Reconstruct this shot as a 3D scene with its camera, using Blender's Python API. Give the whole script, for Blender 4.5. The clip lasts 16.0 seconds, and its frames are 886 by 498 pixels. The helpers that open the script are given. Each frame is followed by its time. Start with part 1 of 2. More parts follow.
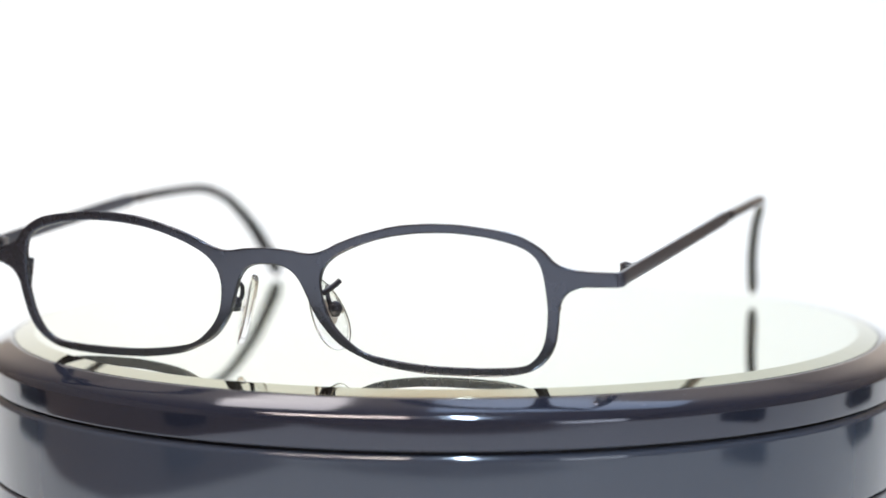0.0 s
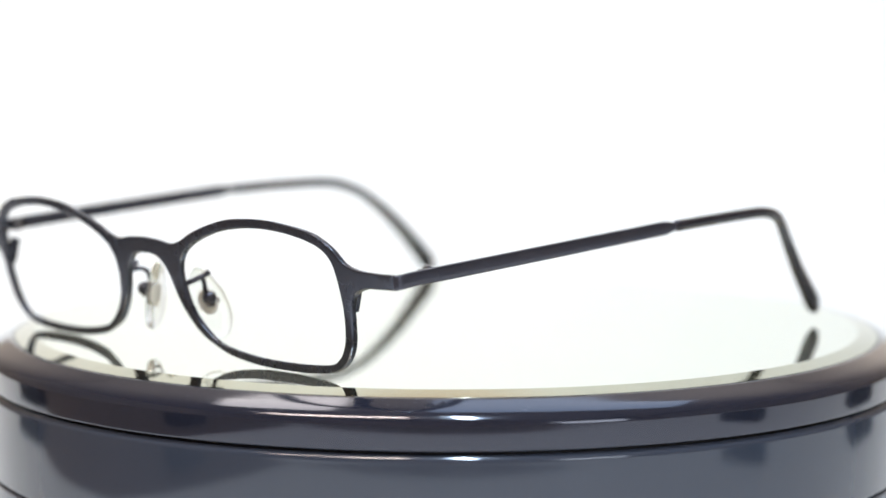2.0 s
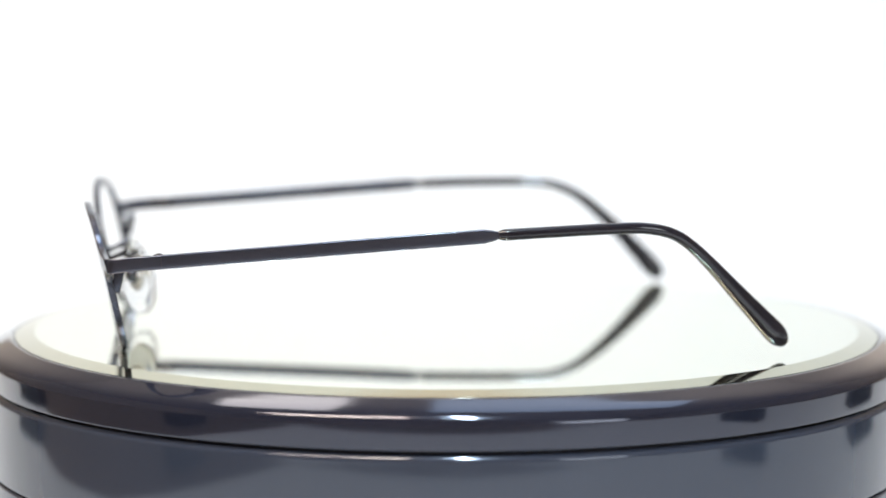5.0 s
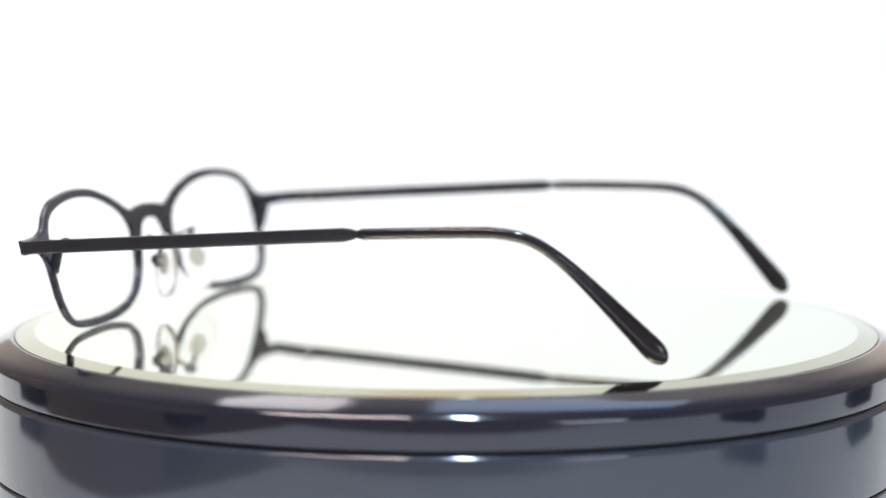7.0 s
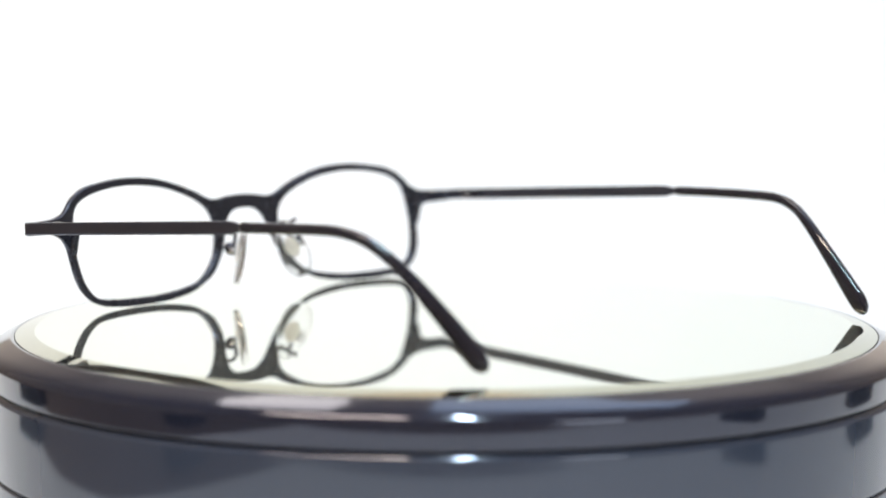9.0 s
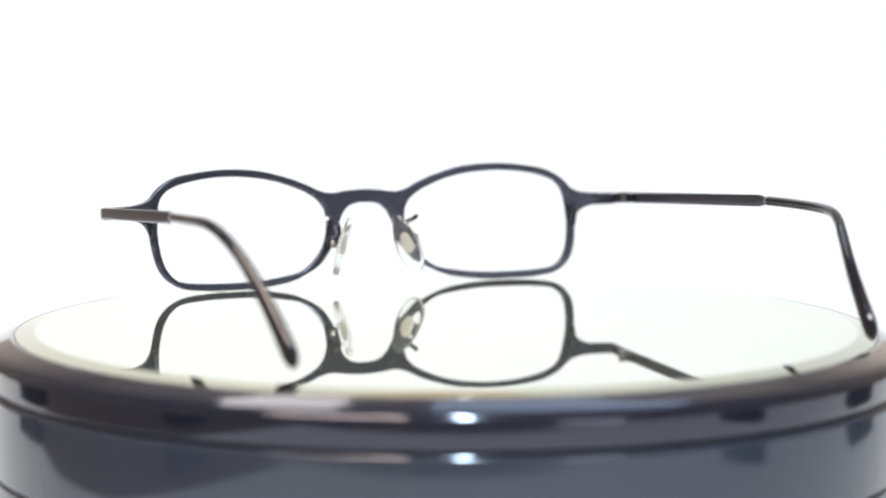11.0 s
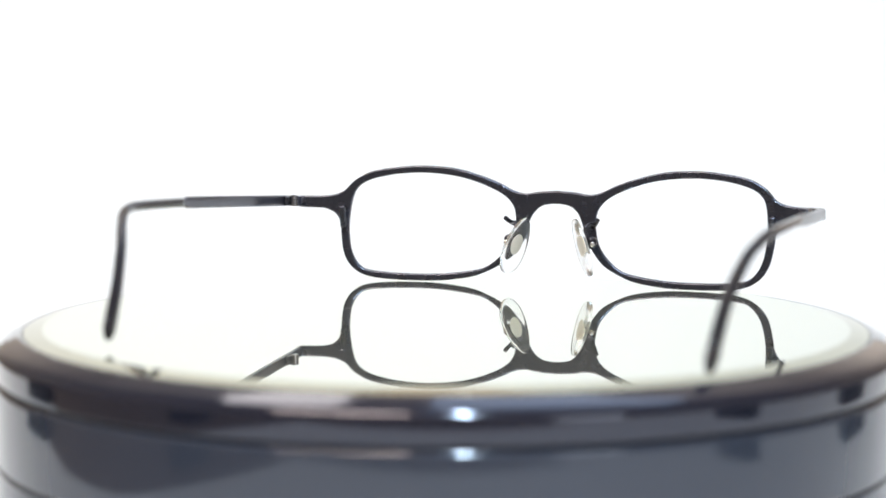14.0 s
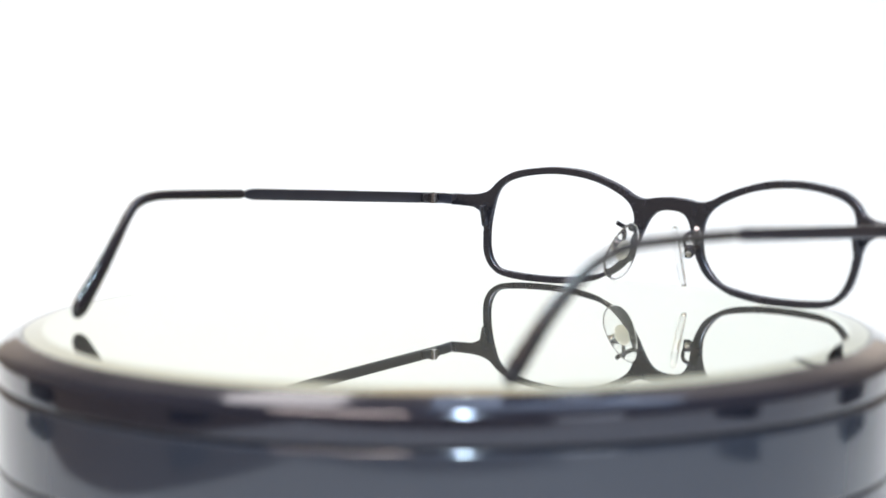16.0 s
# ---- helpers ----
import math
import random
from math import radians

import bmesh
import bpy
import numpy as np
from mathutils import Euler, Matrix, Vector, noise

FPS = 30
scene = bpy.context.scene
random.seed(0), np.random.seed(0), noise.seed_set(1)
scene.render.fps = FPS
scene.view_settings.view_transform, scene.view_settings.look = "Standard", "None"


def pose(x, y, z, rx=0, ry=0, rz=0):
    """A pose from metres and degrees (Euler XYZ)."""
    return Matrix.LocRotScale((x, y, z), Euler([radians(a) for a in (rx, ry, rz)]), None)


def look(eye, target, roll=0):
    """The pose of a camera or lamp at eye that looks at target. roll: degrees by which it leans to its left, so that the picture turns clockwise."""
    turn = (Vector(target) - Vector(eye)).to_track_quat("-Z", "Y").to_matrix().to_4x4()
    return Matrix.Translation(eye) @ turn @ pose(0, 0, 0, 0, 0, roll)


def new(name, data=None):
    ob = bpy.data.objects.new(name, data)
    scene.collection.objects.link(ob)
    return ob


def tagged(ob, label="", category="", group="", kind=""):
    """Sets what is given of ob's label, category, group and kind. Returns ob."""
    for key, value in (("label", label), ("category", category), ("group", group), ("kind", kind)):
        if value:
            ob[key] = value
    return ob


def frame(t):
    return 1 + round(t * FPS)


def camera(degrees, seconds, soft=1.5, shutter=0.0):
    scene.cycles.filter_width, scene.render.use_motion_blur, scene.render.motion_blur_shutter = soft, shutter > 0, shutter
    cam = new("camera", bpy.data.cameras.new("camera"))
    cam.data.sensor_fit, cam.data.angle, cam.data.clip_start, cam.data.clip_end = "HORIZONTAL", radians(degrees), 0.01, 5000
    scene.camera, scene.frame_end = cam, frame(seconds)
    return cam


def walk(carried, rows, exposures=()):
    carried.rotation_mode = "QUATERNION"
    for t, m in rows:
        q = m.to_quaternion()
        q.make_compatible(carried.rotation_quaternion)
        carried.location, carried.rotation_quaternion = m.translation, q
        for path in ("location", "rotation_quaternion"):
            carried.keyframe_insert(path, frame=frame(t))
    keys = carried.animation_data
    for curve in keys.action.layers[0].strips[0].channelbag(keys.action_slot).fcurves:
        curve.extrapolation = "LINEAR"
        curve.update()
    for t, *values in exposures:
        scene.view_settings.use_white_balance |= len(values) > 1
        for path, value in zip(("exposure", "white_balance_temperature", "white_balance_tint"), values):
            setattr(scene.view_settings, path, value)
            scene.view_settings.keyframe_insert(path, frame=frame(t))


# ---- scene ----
cam = camera(22.30, 16.0, soft=1.6)


def stand(back):
    """The camera's pose, drawn back along its axis."""
    eye = Vector((0.0, -0.4897, 0.06748))
    axis = Vector((-0.00152, 1.0, -0.10489))
    eye -= axis * back
    return look(eye, eye + axis, 0.095)


walk(cam, [(0.0, stand(0)), (11.7, stand(0)), (12.3, stand(0.0088)), (16.0, stand(0.0088))])
cam.data.dof.use_dof = True
cam.data.dof.aperture_fstop = 10.0     # the focus follows the near temple, set where the eyeglasses stand

TABLE_Z = -0.046          # tabletop under the turntable
MIRROR_Z = 0.0         # the mirror's surface
SPIN = -12.533            # degrees a second

# ---- light ----
world = bpy.data.worlds.new("room_air")
scene.world = world
world.use_nodes = True
world.node_tree.nodes["Background"].inputs[0].default_value = (0.86, 0.90, 1.0, 1)
world.node_tree.nodes["Background"].inputs[1].default_value = 0.26
scene.view_settings.exposure = 0.0


def area_lamp(name, eye, target, sx, sy, watts, colour):
    data = bpy.data.lights.new(name, "AREA")
    data.shape, data.size, data.size_y, data.energy, data.color = "RECTANGLE", sx, sy, watts, colour
    ob = new(name, data)
    ob.matrix_world = look(eye, target)
    return ob


area_lamp("overhead_softbox", (-0.205, 0.17, 0.56), (-0.18, 0.34, 0), 0.17, 0.30, 0.80, (1.0, 0.93, 0.88))
area_lamp("overhead_softbox", (0.155, 0.15, 0.56), (0.16, 0.36, 0), 0.34, 0.30, 0.66, (0.56, 0.74, 1.0))
# Added cool fill from the front right; no window is modelled here.
area_lamp("added_cool_fill", (1.35, -2.25, 0.42), (0.1, 0.2, 0.05), 1.0, 0.75, 11, (0.88, 0.94, 1.0))
# Unseen fill added behind the paper, to brighten the wall the rim reflects.
area_lamp("added_wall_fill", (0.2, 1.1, 0.55), (0.2, 2.0, 1.10), 1.3, 0.40, 22, (1.0, 0.95, 0.90))
tube = area_lamp("ceiling_tube_light", (0, 0, 1), (0, 0, 0), 0.85, 0.22, 18, (1.0, 0.82, 0.68))
tube.matrix_world = pose(-0.62, -0.66, 1.60)
area_lamp("led_spot_light", (0.055, -0.42, 0.92), (0, 0, 0), 0.038, 0.34, 8.0, (0.66, 0.84, 1.0))


# ---- materials ----
def material(name, colour, rough, metal=0.0, grain=0.0, scale=400.0, bump=0.0, wear=0.0, ior=1.5, coat=0.0, through_light=0.0):
    m = bpy.data.materials.new(name)
    m.use_nodes = True
    nt = m.node_tree
    b = nt.nodes["Principled BSDF"]
    b.inputs["Roughness"].default_value, b.inputs["Metallic"].default_value = rough, metal
    b.inputs["IOR"].default_value, b.inputs["Coat Weight"].default_value = ior, coat
    b.inputs["Coat Roughness"].default_value = 0.09
    b.inputs["Transmission Weight"].default_value = through_light
    b.inputs["Base Color"].default_value = (*colour, 1)
    co = nt.nodes.new("ShaderNodeTexCoord")
    if grain:
        fine = nt.nodes.new("ShaderNodeTexNoise")
        fine.inputs["Scale"].default_value, fine.inputs["Detail"].default_value = scale, 4
        nt.links.new(co.outputs["Object"], fine.inputs["Vector"])
        broad = nt.nodes.new("ShaderNodeTexNoise")
        broad.inputs["Scale"].default_value = scale / 12
        nt.links.new(co.outputs["Object"], broad.inputs["Vector"])
        mix = nt.nodes.new("ShaderNodeMath")
        mix.operation = "MULTIPLY_ADD"
        mix.inputs[1].default_value = 0.6
        nt.links.new(fine.outputs["Fac"], mix.inputs[0])
        nt.links.new(broad.outputs["Fac"], mix.inputs[2])
        ramp = nt.nodes.new("ShaderNodeMapRange")
        ramp.inputs[1].default_value, ramp.inputs[2].default_value = 0.45, 1.15
        ramp.inputs[3].default_value, ramp.inputs[4].default_value = 1 - grain, 1 + grain
        nt.links.new(mix.outputs[0], ramp.inputs[0])
        tint = nt.nodes.new("ShaderNodeVectorMath")
        tint.operation = "SCALE"
        tint.inputs[0].default_value = colour
        nt.links.new(ramp.outputs[0], tint.inputs["Scale"])
        nt.links.new(tint.outputs[0], b.inputs["Base Color"])
        if wear:
            r2 = nt.nodes.new("ShaderNodeMapRange")
            r2.inputs[1].default_value, r2.inputs[2].default_value = 0.45, 1.15
            r2.inputs[3].default_value, r2.inputs[4].default_value = max(rough - wear, 0.02), rough + wear
            nt.links.new(mix.outputs[0], r2.inputs[0])
            nt.links.new(r2.outputs[0], b.inputs["Roughness"])
        if bump:
            bp = nt.nodes.new("ShaderNodeBump")
            bp.inputs["Strength"].default_value, bp.inputs["Distance"].default_value = 0.4, bump
            nt.links.new(fine.outputs["Fac"], bp.inputs["Height"])
            nt.links.new(bp.outputs[0], b.inputs["Normal"])
    return m


FRAME = material("satin_navy_metal", (0.084, 0.091, 0.120), 0.27, 0.85, 0.04, 500, 0.0, 0.015, 1.5, 0.15)
TEMPLE = material("satin_gunmetal", (0.094, 0.099, 0.132), 0.31, 0.85, 0.04, 1500, 0.0, 0.03, 1.5, 0.5)
TIP = material("smoky_black_acetate", (0.017, 0.016, 0.024), 0.10, 0.0, 0.25, 900, 0.0, 0.05, 1.5, 0.5)
DARK_STEEL = material("blued_steel", (0.075, 0.075, 0.092), 0.13, 0.8, 0.15, 3000, 0.0, 0.06)
STEEL_HEAD = material("worn_steel", (0.11, 0.105, 0.11), 0.25, 0.9, 0.2, 3000, 0.0, 0.06)
KNUCKLE = material("rubbed_steel", (0.34, 0.33, 0.35), 0.20, 0.9, 0.15, 3000, 0.0, 0.05)
STEEL = material("bright_steel", (0.72, 0.70, 0.68), 0.22, 1.0, 0.08, 3000, 0.0, 0.05)
SILICONE = material("clear_pad_plastic", (0.985, 0.99, 0.99), 0.04, 0.0, 0.0, ior=1.22, through_light=0.95)
PAD_PLATE = material("cream_pad_plate", (0.96, 0.91, 0.83), 0.4, 0.0, 0.08, 2000, 0.0, 0.05)
MIRROR = material("silvered_mirror", (0.818, 0.83, 0.695), 0.012, 0.93, 0.008, 60)
BEVEL = material("greenish_mirror_bevel", (0.56, 0.54, 0.40), 0.05, 1.0, 0.06, 300)
RIM = material("glossy_navy_rim", (0.030, 0.034, 0.058), 0.09, 0.45, 0.06, 120, 0.0, 0.03, 1.6, 0.6)
BASE = material("glossy_navy_plastic", (0.052, 0.063, 0.092), 0.10, 0.15, 0.05, 100, 0.0, 0.02, 1.5, 0.35)
GROOVE = material("black_rubber_seam", (0.008, 0.008, 0.009), 0.6, 0.0, 0.2, 800)
DUST = material("scratched_paint", (0.22, 0.23, 0.27), 0.5, 0.0, 0.2, 900)
PAPER = material("white_paper", (0.86, 0.875, 0.87), 0.7, 0.0, 0.02, 40, 0.0002)
WALL = material("beige_wall_paint", (0.60, 0.55, 0.50), 0.8, 0.0, 0.06, 30, 0.0005)
CEILING = material("pale_ceiling_paint", (0.75, 0.70, 0.64), 0.85, 0.0, 0.05, 20, 0.0005)
FLOOR = material("brown_floorboards", (0.20, 0.14, 0.10), 0.5, 0.0, 0.2, 20, 0.0005)
DESK = material("brown_desk_veneer", (0.16, 0.12, 0.095), 0.4, 0.0, 0.06, 90)
BLACK = material("black_rubber", (0.012, 0.013, 0.016), 0.5, 0.0, 0.2, 500)


# ---- mesh helpers ----
def part(name, bm, mat, parent=None, label="", smooth=True, sharp=40):
    me = bpy.data.meshes.new(name)
    if not isinstance(bm, bpy.types.Mesh):
        bmesh.ops.recalc_face_normals(bm, faces=bm.faces[:])
        for f in bm.faces:
            f.smooth = smooth
        if smooth:
            for e in bm.edges:
                if len(e.link_faces) == 2 and e.calc_face_angle(0) > radians(sharp):
                    e.smooth = False
        bm.to_mesh(me)
        bm.free()
    else:
        me = bm
        me.name = name
    me.materials.clear()
    me.materials.append(mat)
    ob = new(name, me)
    if parent:
        ob.parent = parent
    if label:
        tagged(ob, label)
    return ob


def spline(points, per=6, closed=False):
    """Catmull-Rom through the points."""
    pts = [Vector(p) for p in points]
    n, out = len(pts), []
    for i in range(n if closed else n - 1):
        if closed:
            a, b, c, d = (pts[(i + k) % n] for k in (-1, 0, 1, 2))
        else:
            a, b, c, d = pts[max(i - 1, 0)], pts[i], pts[i + 1], pts[min(i + 2, n - 1)]
        for j in range(per):
            t = j / per
            out.append(0.5 * (2 * b + (c - a) * t + (2 * a - 5 * b + 4 * c - d) * t * t + (3 * b - a - 3 * c + d) * t ** 3))
    if not closed:
        out.append(pts[-1].copy())
    return out


def sweep(path, size, power=2.0, n=20, up=(0, 0, 1), bm=None):
    """A rod along the path; size(s) gives half thickness and half height at s from 0 to 1; a higher power squares the section."""
    bm = bm or bmesh.new()
    length = [0.0]
    for a, b in zip(path, path[1:]):
        length.append(length[-1] + (b - a).length)
    rings = []
    for i, p in enumerate(path):
        t = (path[min(i + 1, len(path) - 1)] - path[max(i - 1, 0)]).normalized()
        side = t.cross(Vector(up)).normalized()
        top = side.cross(t).normalized()
        w, h = size(length[i] / length[-1])
        ring = []
        for k in range(n):
            a = 2 * math.pi * k / n
            c, s = math.cos(a), math.sin(a)
            ring.append(bm.verts.new(p + side * (w * math.copysign(abs(c) ** (2 / power), c)) + top * (h * math.copysign(abs(s) ** (2 / power), s))))
        rings.append(ring)
    for r, q in zip(rings, rings[1:]):
        for k in range(n):
            bm.faces.new((r[k], r[(k + 1) % n], q[(k + 1) % n], q[k]))
    bm.faces.new(rings[0][::-1])
    bm.faces.new(rings[-1])
    return bm


def lathe(profile, n=192, closed=True, bm=None):
    """The profile of (radius, height) turned round the upright axis."""
    bm = bm or bmesh.new()
    cols = []
    for i in range(n):
        a = 2 * math.pi * i / n
        cols.append([bm.verts.new((r * math.cos(a), r * math.sin(a), z)) for r, z in profile])
    m = len(profile)
    for i in range(n):
        c, d = cols[i], cols[(i + 1) % n]
        for k in range(m if closed else m - 1):
            bm.faces.new((c[k], d[k], d[(k + 1) % m], c[(k + 1) % m]))
    return bm


def box(x, y, z, bevel=0.0, at=(0, 0, 0), bm=None):
    bm = bm or bmesh.new()
    made = bmesh.ops.create_cube(bm, size=1.0, matrix=Matrix.Translation(at) @ Matrix.Diagonal((x, y, z, 1)))
    if bevel:
        edges = list({e for v in made["verts"] for e in v.link_edges})
        bmesh.ops.bevel(bm, geom=edges, offset=bevel, segments=3, profile=0.5, affect="EDGES")
    return bm


def rounded(points, r=0.0006, steps=4):
    """The corners of an open profile, rounded."""
    out = [points[0]]
    for a, b, c in zip(points, points[1:], points[2:]):
        a, b, c = Vector((*a, 0)), Vector((*b, 0)), Vector((*c, 0))
        k = min(r, (a - b).length * 0.45, (c - b).length * 0.45)
        p, q = b + (a - b).normalized() * k, b + (c - b).normalized() * k
        for i in range(steps + 1):
            t = i / steps
            v = p * (1 - t) ** 2 + b * 2 * t * (1 - t) + q * t * t
            out.append((v.x, v.y))
    return out + [points[-1]]


def curved(r, z, length, first, last, power, steps=14):
    """A profile that falls outward from (r, z) and steepens from one slope to another, in degrees."""
    out = [(r, z)]
    for i in range(steps):
        a = radians(first + (last - first) * ((i + 0.5) / steps) ** power)
        r, z = r + math.cos(a) * length / steps, z - math.sin(a) * length / steps
        out.append((r, z))
    return out


# ---- room ----
def slab(name, sx, sy, sz, at, mat, label, kind="structure"):
    ob = part(name, box(sx, sy, sz), mat, smooth=False)
    ob.location = at
    return tagged(ob, label, kind=kind)


ROOM_FLOOR = TABLE_Z - 0.745
slab("floor", 4.4, 4.4, 0.06, (0, -0.2, ROOM_FLOOR - 0.03), FLOOR, "brown wooden room floor under the desk")
slab("ceiling", 4.4, 4.4, 0.06, (0, -0.2, 1.73), CEILING, "pale painted ceiling over the desk")
slab("wall_north", 4.4, 0.08, 2.6, (0, 2.0, 0.43), WALL, "beige painted wall behind the white sweep")
slab("wall_south", 4.4, 0.08, 2.6, (0, -2.4, 0.43), WALL, "beige painted wall facing the desk")
slab("wall_east", 0.08, 4.4, 2.6, (2.2, -0.2, 0.43), WALL, "beige painted wall beside the desk")
slab("wall_west", 0.08, 4.4, 2.6, (-2.2, -0.2, 0.43), WALL, "beige painted wall beside the desk")


def make_desk():
    desk = tagged(new("desk"), "brown wooden desk under the white paper sweep", "desk")
    desk.location = (0, 0.25, ROOM_FLOOR)
    top = part("desktop", box(2.0, 1.7, 0.03, 0.003), DESK, desk)
    top.location = (0, 0, 0.7290)
    for sx in (-0.93, 0.93):
        for sy in (-0.78, 0.78):
            leg = part("leg", box(0.05, 0.05, 0.714, 0.004), DESK, desk)
            leg.location = (sx, sy, 0.357)
    return desk


def make_sweep():
    """White paper that lies on the desk and curves up behind the turntable."""
    path = [(-0.27 + 0.047 * k, 0.0) for k in range(11)]
    for i in range(1, 17):
        a = radians(90 * i / 16)
        path.append((0.20 + 0.32 * math.sin(a), 0.32 - 0.32 * math.cos(a)))
    path += [(0.52, 0.32 + 0.05 * k) for k in range(1, 3)]
    bm = bmesh.new()
    under = []
    for i, (y, z) in enumerate(path):
        (y0, z0), (y1, z1) = path[max(i - 1, 0)], path[min(i + 1, len(path) - 1)]
        n = Vector((z1 - z0, y0 - y1)).normalized() * 0.0008
        under.append((y + n.x, z + n.y))
    loop = path + under[::-1]
    
    def between(y, a, b):
        return min(1.0, max(0.0, (y - a) / (b - a)))

    def left(y):
        return -0.15 - 0.18 * between(y, -0.06, 0.10) + 0.095 * between(y, 0.12, 0.30)

    def right(y):
        return 0.42 - 0.185 * between(y, 0.02, 0.30)
    cols = [[bm.verts.new((left(y) + (right(y) - left(y)) * k / 24, y, z)) for y, z in loop] for k in range(25)]
    m = len(loop)
    for c, d in zip(cols, cols[1:]):
        for k in range(m):
            bm.faces.new((c[k], d[k], d[(k + 1) % m], c[(k + 1) % m]))
    for c in (cols[0], cols[-1]):
        for k in range(len(path) - 1):
            bm.faces.new((c[k], c[k + 1], c[m - 2 - k], c[m - 1 - k]))
    ob = part("paper_backdrop", bm, PAPER)
    ob.location = (0, 0, TABLE_Z)
    return tagged(ob, "seamless white paper sweep curving up behind the turntable", "backdrop", kind="structure")


def make_weight(x, y, turn, under, label):
    """A black block that lies on the paper or beside it."""
    bm = box(0.048, 0.022, 0.016, 0.002, (0, 0, 0.008))
    ob = part("paper_weight", bm, BLACK)
    ob.matrix_world = pose(x, y, TABLE_Z + under, 0, 0, turn)
    return tagged(ob, label, "paper weight", "blocks round the turntable")


for x, y, turn in ((0.225, -0.130, -74), (-0.235, 0.03, 100), (0.235, 0.03, -100)):
    make_weight(x, y, turn, 0.0002, "small black rubber block holding down the white paper")
make_weight(-0.205, -0.165, 62, -0.0009, "small black rubber block on the desk beside the white paper")
make_desk()
make_sweep()


# ---- turntable ----
R_RIM = 0.0991


def make_turntable():
    table = tagged(new("display_turntable"), "round glossy navy display turntable with a mirrored top, turning", "turntable")
    table.location = (0, 0, TABLE_Z + 0.0005)
    down = MIRROR_Z - (TABLE_Z + 0.0005)      # the mirror's height over the turntable's foot
    shoulder = curved(R_RIM - 0.0008, down - 0.0102, 0.0010, 44, 49, 1.0, 6)
    body = lathe([(0.090, down - 0.0102)] + shoulder + rounded([(R_RIM, down - 0.0112), (R_RIM, down - 0.0120), (R_RIM + 0.0003, down - 0.0275), (0.090, down - 0.0275)], 0.0006))
    part("base", body, BASE, table, "glossy dark navy plastic drum", sharp=25)
    foot = lathe(rounded([(0.088, down - 0.0278), (R_RIM + 0.0003, down - 0.0278), (R_RIM + 0.0006, 0.0005), (0.088, 0.0)], 0.0006))
    part("lower_base", foot, BASE, table)
    part("seam", lathe([(0.088, down - 0.0100), (0.0975, down - 0.0100), (0.0975, down - 0.0290), (0.088, down - 0.0290)]), GROOVE, table, "black recessed seam")
    slope = curved(0.0941, -0.0009, 0.0056, 26, 58, 4.0, 24)
    rim = lathe(rounded([(0.0925, -0.0045), (0.0933, -0.0010), (0.0936, -0.0008), slope[0]], 0.0003, 3) + slope[1:] + rounded([(R_RIM, -0.0045), (R_RIM, -0.0054), (R_RIM - 0.00004, -0.0096), (0.0930, -0.0096)], 0.0004, 4))
    platter = part("platter_rim", rim, RIM, table, "glossy dark navy bevelled rim with fine scratches")
    platter.location = (0, 0, down)
    disc = lathe([(0.0, 0.0), (0.0891, 0.0), (0.0891, -0.0040), (0.0, -0.0040)], closed=False)
    bmesh.ops.remove_doubles(disc, verts=disc.verts[:], dist=1e-7)
    part("mirror_disc", disc, MIRROR, platter, "round mirror with a faint green tint")
    part("mirror_bevel", lathe([(0.0891, 0.0), (0.0932, -0.0008), (0.0932, -0.004), (0.0891, -0.004)]), BEVEL, platter, "pale green bevelled mirror edge")
    rnd = random.Random(7)
    bm = bmesh.new()
    for i in range(34):
        a = rnd.uniform(0, 2 * math.pi) if i < 10 else rnd.gauss(-1.35, 0.25)
        t = rnd.uniform(0.05, 0.95)
        turn, length, wide = rnd.uniform(-0.5, 0.5), rnd.uniform(0.0004, 0.0016), rnd.uniform(0.00003, 0.00006)
        down_way = Vector((0.0046, 0, -0.0021)).normalized()
        along = Vector((0, 1, 0)) * math.cos(turn) + down_way * math.sin(turn)
        cross = down_way * math.cos(turn) - Vector((0, 1, 0)) * math.sin(turn)
        up = Vector((0.0021, 0, 0.0046)).normalized() * 0.00003
        here = slope[int(t * (len(slope) - 1))]
        c = Vector((here[0], 0, here[1])) + up
        spin = Matrix.Rotation(a, 3, "Z")
        bm.faces.new([bm.verts.new(spin @ (c + along * u * length / 2 + cross * v * wide)) for u, v in ((-1, 0), (0, -1), (1, 0), (0, 1))])
    tagged(part("scratch", bm, DUST, platter, "fine pale scratches and dust on the rim", smooth=False), kind="stuff")
    return table, platter


turntable, platter = make_turntable()


# ---- eyeglasses ----
MM = 0.001


def face(x, z):
    """How far back the front's curved and tilted sheet lies, in millimetres."""
    return -5.0 + 0.000883 * x * x + 0.23 * (19.8 - z)


# half of the front's outer edge: along the brow to the end piece, back under the rim to the bridge
BROW = [(0, 23.3), (5, 23.0), (9.2, 22.5), (12.4, 23.2), (16, 24.9), (21, 26.7), (28.3, 28.5), (37, 29.0), (44.2, 28.4), (50, 27.3), (54.2, 25), (56.9, 22.3), (60, 21.2), (64, 20.9), (68.0, 20.9)]
UNDER = [(68.0, 18.2), (64, 18.1), (61.2, 17.9), (58.5, 16.6), (57.1, 14.2), (56.7, 11.4), (55.9, 7.3), (54.5, 4.5), (52.4, 2.5), (49.3, 1.1), (44, 0.4), (36.8, 0.2), (29.6, 0.4), (22.4, 1.4), (18.1, 2.9), (13.8, 5.3), (10.9, 8.6), (9.3, 11.4), (8.0, 14.9), (6.5, 17.8), (4.3, 19.6), (1.5, 20.2), (0, 20.2)]
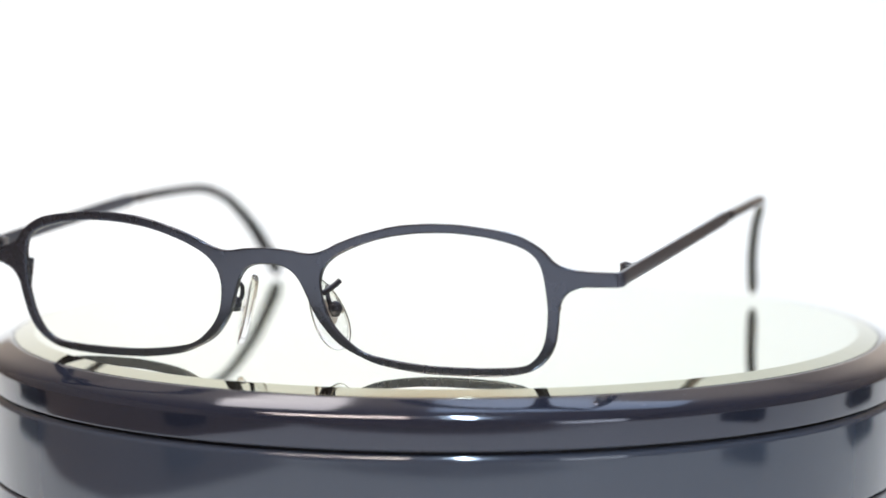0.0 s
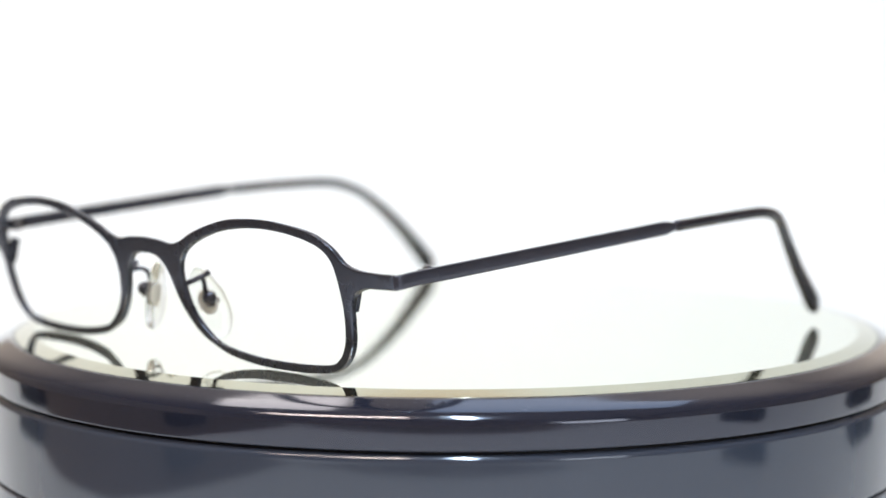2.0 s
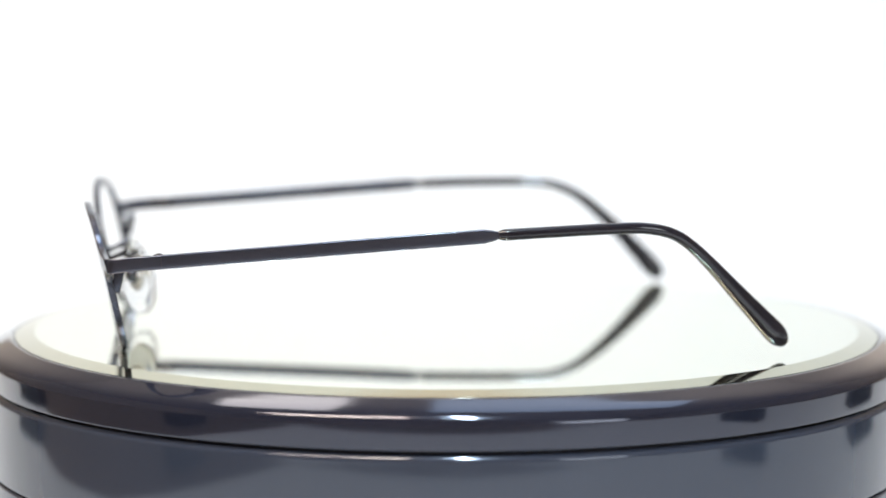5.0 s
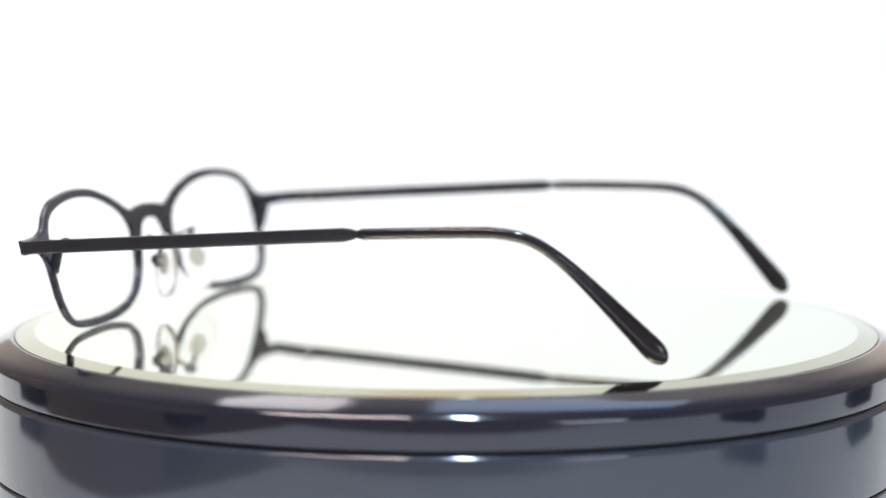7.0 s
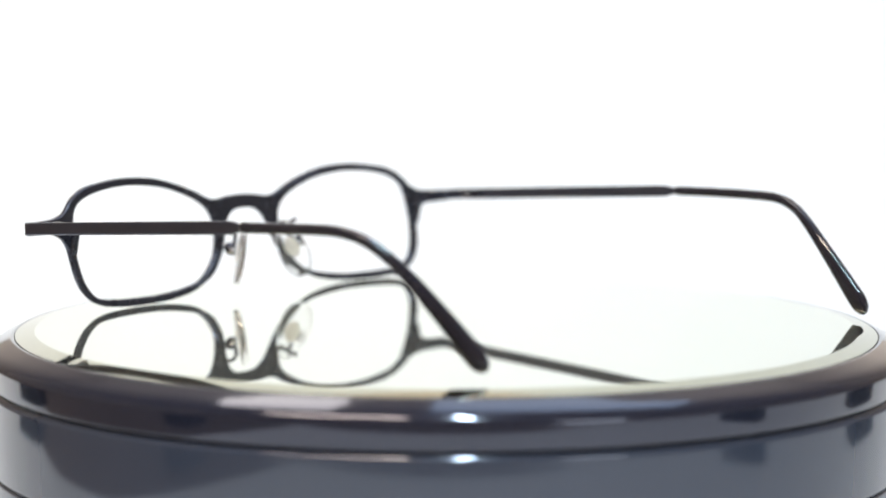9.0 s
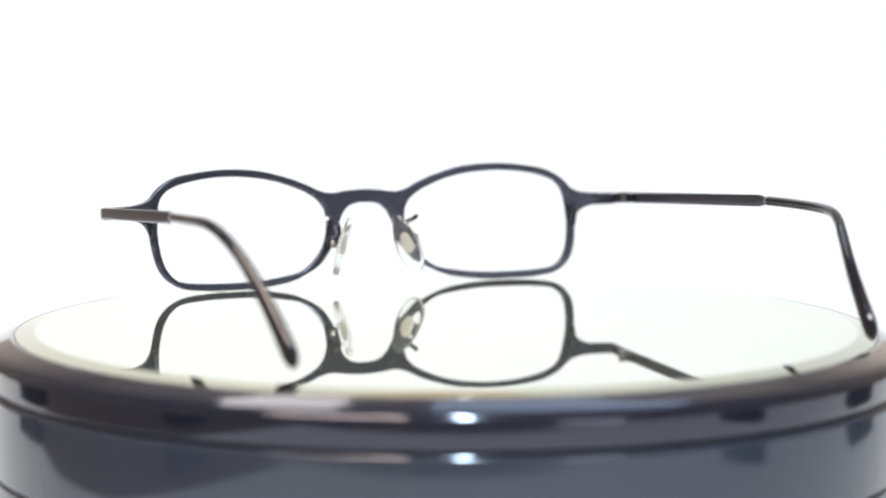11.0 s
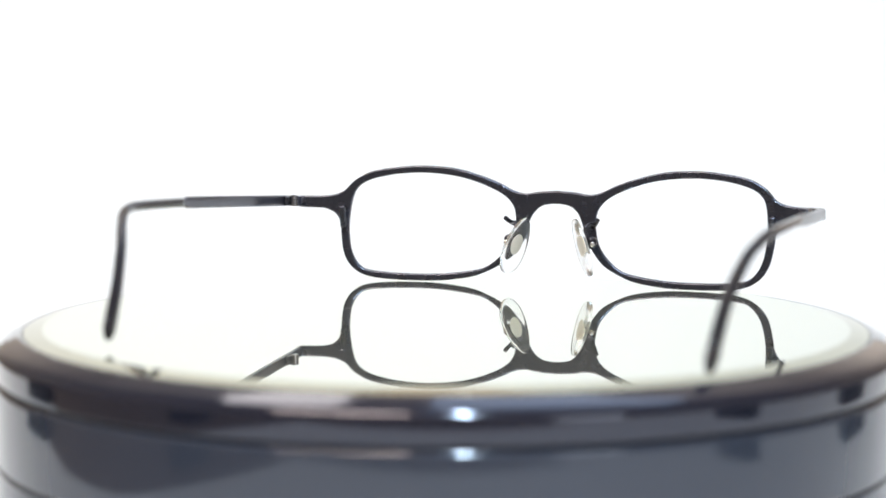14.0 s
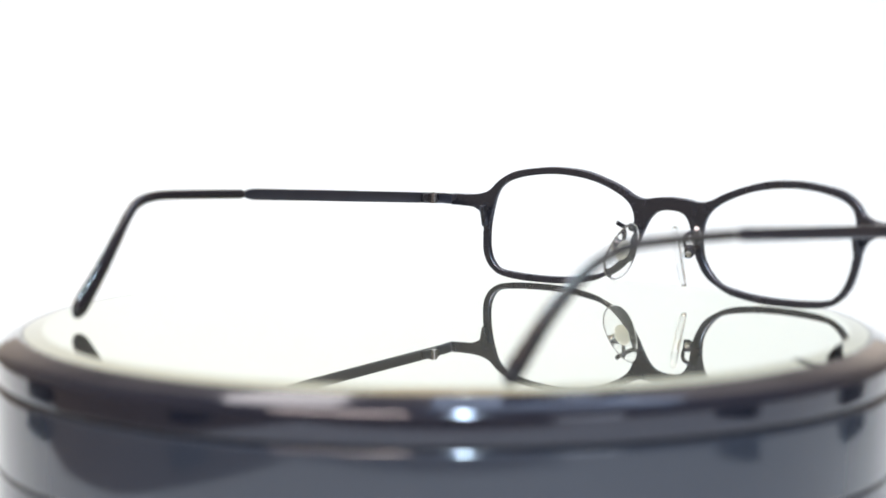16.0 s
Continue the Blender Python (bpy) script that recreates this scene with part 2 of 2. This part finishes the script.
OPENING = [(37, 27.4), (44.2, 26.8), (50, 25.4), (52.9, 23.7), (54.3, 21.3), (54.9, 17.2), (55, 13), (54.4, 8.7), (53.4, 5.9), (51.8, 3.8), (49.5, 2.5), (44, 1.9), (36.8, 1.7), (29.6, 1.9), (22.4, 2.8), (18.1, 4.0), (14.5, 6.9), (12.3, 10), (11.3, 13.5), (11.1, 16.4), (11.8, 19.2), (14, 21.7), (18.1, 23.9), (23.9, 25.9), (30, 27.0)]


def make_front(parent):
    """The front cut from one sheet, with rounded edges, bent to the wearer's face."""
    cu = bpy.data.curves.new("front_outline", "CURVE")
    cu.dimensions, cu.fill_mode = "2D", "BOTH"
    cu.extrude, cu.bevel_depth, cu.bevel_resolution, cu.offset = 0.33, 0.35, 4, -0.26

    def outline(pts):
        s = cu.splines.new("POLY")
        s.points.add(len(pts) - 1)
        s.use_cyclic_u = True
        for p, v in zip(s.points, pts):
            p.co = (v[0], v[1], 0, 1)

    brow = spline([(x, z, 0) for x, z in BROW])
    under = spline([(x, z, 0) for x, z in UNDER])
    right = brow + under
    outline(right + [Vector((-v.x, v.y, 0)) for v in reversed(right[1:-1])])
    lens = spline([(x, z, 0) for x, z in OPENING], closed=True)
    outline(lens)
    outline([Vector((-v.x, v.y, 0)) for v in reversed(lens)])
    tmp = new("front_outline", cu)
    dg = bpy.context.evaluated_depsgraph_get()
    me = bpy.data.meshes.new_from_object(tmp.evaluated_get(dg))
    bpy.data.objects.remove(tmp)
    bpy.data.curves.remove(cu)
    bm = bmesh.new()
    bm.from_mesh(me)
    bpy.data.meshes.remove(me)
    bmesh.ops.remove_doubles(bm, verts=bm.verts[:], dist=0.004)
    for k in range(-44, 45):
        bmesh.ops.bisect_plane(bm, geom=bm.verts[:] + bm.edges[:] + bm.faces[:], dist=0.003, plane_co=(1.5 * k + 0.2, 0, 0), plane_no=(1, 0, 0))
    for v in bm.verts:
        x, z, d = v.co
        x -= 0.8 * max(-1.0, min(1.0, x / 8))
        z = z * 1.003 + 0.10
        v.co = Vector((x, face(x, z) - d, z + 0.07 * d)) * MM
    return part("front_frame", bm, FRAME, parent, "satin navy metal front with two empty openings", sharp=30)


def make_temple(parent, s, path, tip):
    """The flat bar and the plastic tip of one side; s is 1 or -1."""
    v = [Vector((s * x, y, z)) * MM for x, y, z in path]
    bar = part("temple", sweep(spline(v, 10), lambda a: (0.00055, 0.00138) if a < 0.965 else (0.00055 + 0.0001 * (a - 0.965) / 0.035, 0.00138 - 0.00068 * (a - 0.965) / 0.035), 5.0, 24), TEMPLE, parent, "flat satin gunmetal temple bar")
    near = v[0].lerp(v[-1], 0.2)
    bar.data.transform(Matrix.Translation(-near))
    bar.location = near
    w = spline([Vector((s * x, y, z)) * MM for x, y, z in tip], 12)

    def size(a):
        if a < 0.015:
            k = a / 0.015
            return 0.0006 + 0.00035 * k, 0.0007 + 0.0004 * k
        k = max(0.0, (a - 0.55) / 0.45)
        w, h = 0.00105 + 0.0003 * k, 0.00112 + 0.00132 * k ** 1.3
        if a > 0.94:
            e = math.sqrt(max(0.0, 1 - ((a - 0.94) / 0.0605) ** 2))
            w, h = w * max(e, 0.08), h * max(e, 0.08)
        return w, h
    d = (w[-1] - w[-2])
    w = w[:-1] + [w[-2] + d * k for k in (0.3, 0.6, 0.8, 0.9, 0.96, 1.0)]
    ear = part("temple_tip", sweep(w, size, 2.2, 24), TIP, bar, "glossy smoky black plastic ear tip")
    ear.location = -near
    return bar


def make_end(parent, s):
    """The end piece that turns the corner, its three-knuckle hinge and screw."""
    y0 = face(68, 19.6)
    pts = [(66.0, y0 - 0.10, 19.65), (66.6, y0, 19.65), (67.2, y0 + 0.12, 19.68), (67.6, y0 + 0.5, 19.75), (67.75, y0 + 1.2, 19.82), (67.80, 2.5, 20.1), (68.0, 8.85, 20.56)]
    piece = part("end_piece", sweep([Vector((s * x, y, z)) * MM for x, y, z in pts], lambda a: (0.00056, 0.00136), 5.0, 24), TEMPLE, parent)
    hinge = part("hinge", box(0.0009, 0.0064, 0.0022, 0.0002, (s * 0.0671, 0.0084, 0.0206)), DARK_STEEL, parent, "blued steel hinge with stacked knuckles")
    for z in (19.65, 20.55, 21.45):
        bm = bmesh.new()
        bmesh.ops.create_cone(bm, cap_ends=True, segments=24, radius1=0.00105, radius2=0.00105, depth=0.00078, matrix=Matrix.Translation((s * 0.0660, 0.0084, z * MM)))
        part("knuckle", bm, KNUCKLE, hinge)
    bm = bmesh.new()
    bmesh.ops.create_uvsphere(bm, u_segments=20, v_segments=12, radius=0.00105, matrix=Matrix.Translation((s * 0.0660, 0.0084, 0.0213)) @ Matrix.Diagonal((1, 1, 0.75, 1)))
    part("screw", bm, STEEL_HEAD, hinge, "small domed screw head")
    return piece


def make_rim_lock(parent, s):
    bm = box(0.0014, 0.0019, 0.0056, 0.0003)
    ob = part("rim_lock", bm, FRAME, parent, "small block that closes the rim")
    ob.matrix_local = pose(s * 0.0554, 0.0004, 0.0161, -13, 0, 0)
    bm = bmesh.new()
    bmesh.ops.create_cone(bm, cap_ends=True, segments=16, radius1=0.0006, radius2=0.0006, depth=0.0004)
    screw = part("screw", bm, DARK_STEEL, ob)
    screw.location = (0, 0.0002, -0.0025)


def make_pad(parent, s):
    def wire(pts):
        return spline([Vector((s * x, y, z)) * MM for x, y, z in pts], 6)
    bm = sweep(wire([(9.6, -3.7, 14.7), (10.5, -2.0, 15.3), (11.4, 0.1, 16.3), (11.9, 1.1, 17.0)]), lambda t: (0.00056, 0.00056), 2.0, 12, up=(0.9, 0.3, 0.2))
    sweep(wire([(10.9, -1.2, 15.6), (9.7, 0.7, 15.9), (9.0, 1.8, 15.1), (9.0, 2.2, 13.6), (9.5, 2.2, 12.3), (10.3, 2.1, 11.7)]), lambda t: (0.00046, 0.00046), 2.0, 12, up=(0.9, 0.3, 0.2), bm=bm)
    a = part("pad_arm", bm, DARK_STEEL, parent, "thin bent dark wire")
    bm = bmesh.new()
    bmesh.ops.create_uvsphere(bm, u_segments=20, v_segments=12, radius=0.00140, matrix=Matrix.Translation((s * 0.0106, 0.0021, 0.0116)))
    box(0.0014, 0.0015, 0.0018, 0.0003, (s * 0.0105, 0.0025, 0.0108), bm)
    part("pad_box", bm, DARK_STEEL, a)
    bm = bmesh.new()
    bmesh.ops.create_uvsphere(bm, u_segments=16, v_segments=10, radius=0.0007, matrix=Matrix.Translation((s * 0.0111, 0.0034, 0.0111)))
    part("screw", bm, STEEL, a, "tiny bright screw")
    # the pad: a rounded drop, flat on the arm's side, leaning in towards the nose
    bm = bmesh.new()
    bmesh.ops.create_uvsphere(bm, u_segments=32, v_segments=16, radius=1.0)
    for v in bm.verts:
        x, y, z = v.co
        rho = max(math.hypot(x, y), 1e-6)
        x, y, z = x * rho ** -0.6, y * rho ** -0.6, math.copysign(abs(z) ** 0.5, z)
        swell = 1.0 - 0.22 * y
        v.co = Vector((x * 0.0037 * swell, y * 0.0075, z * (0.0012 if z > 0 else 0.0006)))
    long_way = Vector((s * -4.6, -2.6, 13.0)).normalized()
    out = Vector((s * -0.87, 0.48, -0.12))
    out = (out - long_way * out.dot(long_way)).normalized()
    side = long_way.cross(out).normalized()
    m = Matrix((side, long_way, out)).transposed().to_4x4()
    m.translation = Vector((s * 8.7, 3.3, 10.3)) * MM
    pad = part("nose_pad", bm, SILICONE, parent, "clear plastic nose pad")
    pad.matrix_local = m
    bm = bmesh.new()
    bmesh.ops.create_uvsphere(bm, u_segments=24, v_segments=12, radius=1.0)
    for v in bm.verts:
        v.co = Vector((v.co.x * 0.0019, v.co.y * 0.0027 + 0.0003, v.co.z * 0.0003 - 0.0001))
    part("pad_plate", bm, PAD_PLATE, pad, "small cream oval plate inside the pad")
    bm = bmesh.new()
    bmesh.ops.create_cone(bm, cap_ends=True, segments=12, radius1=0.0006, radius2=0.0006, depth=0.0026, matrix=Matrix.Translation((0, 0, -0.0018)))
    part("pad_stem", bm, SILICONE, pad)


def make_glasses():
    g = tagged(new("eyeglasses"), "navy metal eyeglasses without lenses, temples open, standing on the mirror", "eyeglasses")
    make_front(g)
    for s in (1, -1):
        make_end(g, s)
        make_rim_lock(g, s)
        make_pad(g, s)
    cam.data.dof.focus_object = make_temple(g, 1, [(68.0, 8.9, 20.57), (68.7, 30, 22.1), (69.3, 52, 23.7), (69.8, 73.0, 25.2)],
                [(69.8, 72.8, 25.2), (70.1, 84, 25.8), (70.3, 95, 26.3), (70.2, 101.5, 26.3), (69.4, 106.8, 25.2), (67.9, 111.0, 22.7), (66.0, 115.8, 18.4), (63.9, 122.9, 11.2), (62.1, 131.9, 2.1)])
    make_temple(g, -1, [(68.0, 8.9, 20.5), (69.2, 30, 21.9), (70.1, 52, 23.3), (70.6, 72.9, 24.65)],
                [(70.6, 72.7, 24.65), (70.4, 84.5, 24.95), (69.7, 97, 25.05), (68.7, 104.5, 24.75), (67.3, 109.7, 23.3), (65.5, 114.6, 20.4), (63.2, 122.7, 13.0), (61.7, 133.6, 1.1)])
    return g


glasses = make_glasses()
PLACE = pose(-0.03178, -0.06331, 0.0, 0, 0, -20.458)


def motions():
    times = [0.0, 0.1] + [0.5 * k for k in range(1, 32)] + [15.9, 16.0]
    walk(glasses, [(t, pose(0, 0, 0, 0, 0, SPIN * t) @ PLACE) for t in times])
    lift = Matrix.Translation((0, 0, MIRROR_Z - (TABLE_Z + 0.0005)))
    walk(platter, [(t, lift @ pose(0, 0, 0, 0, 0, SPIN * t)) for t in times])


motions()
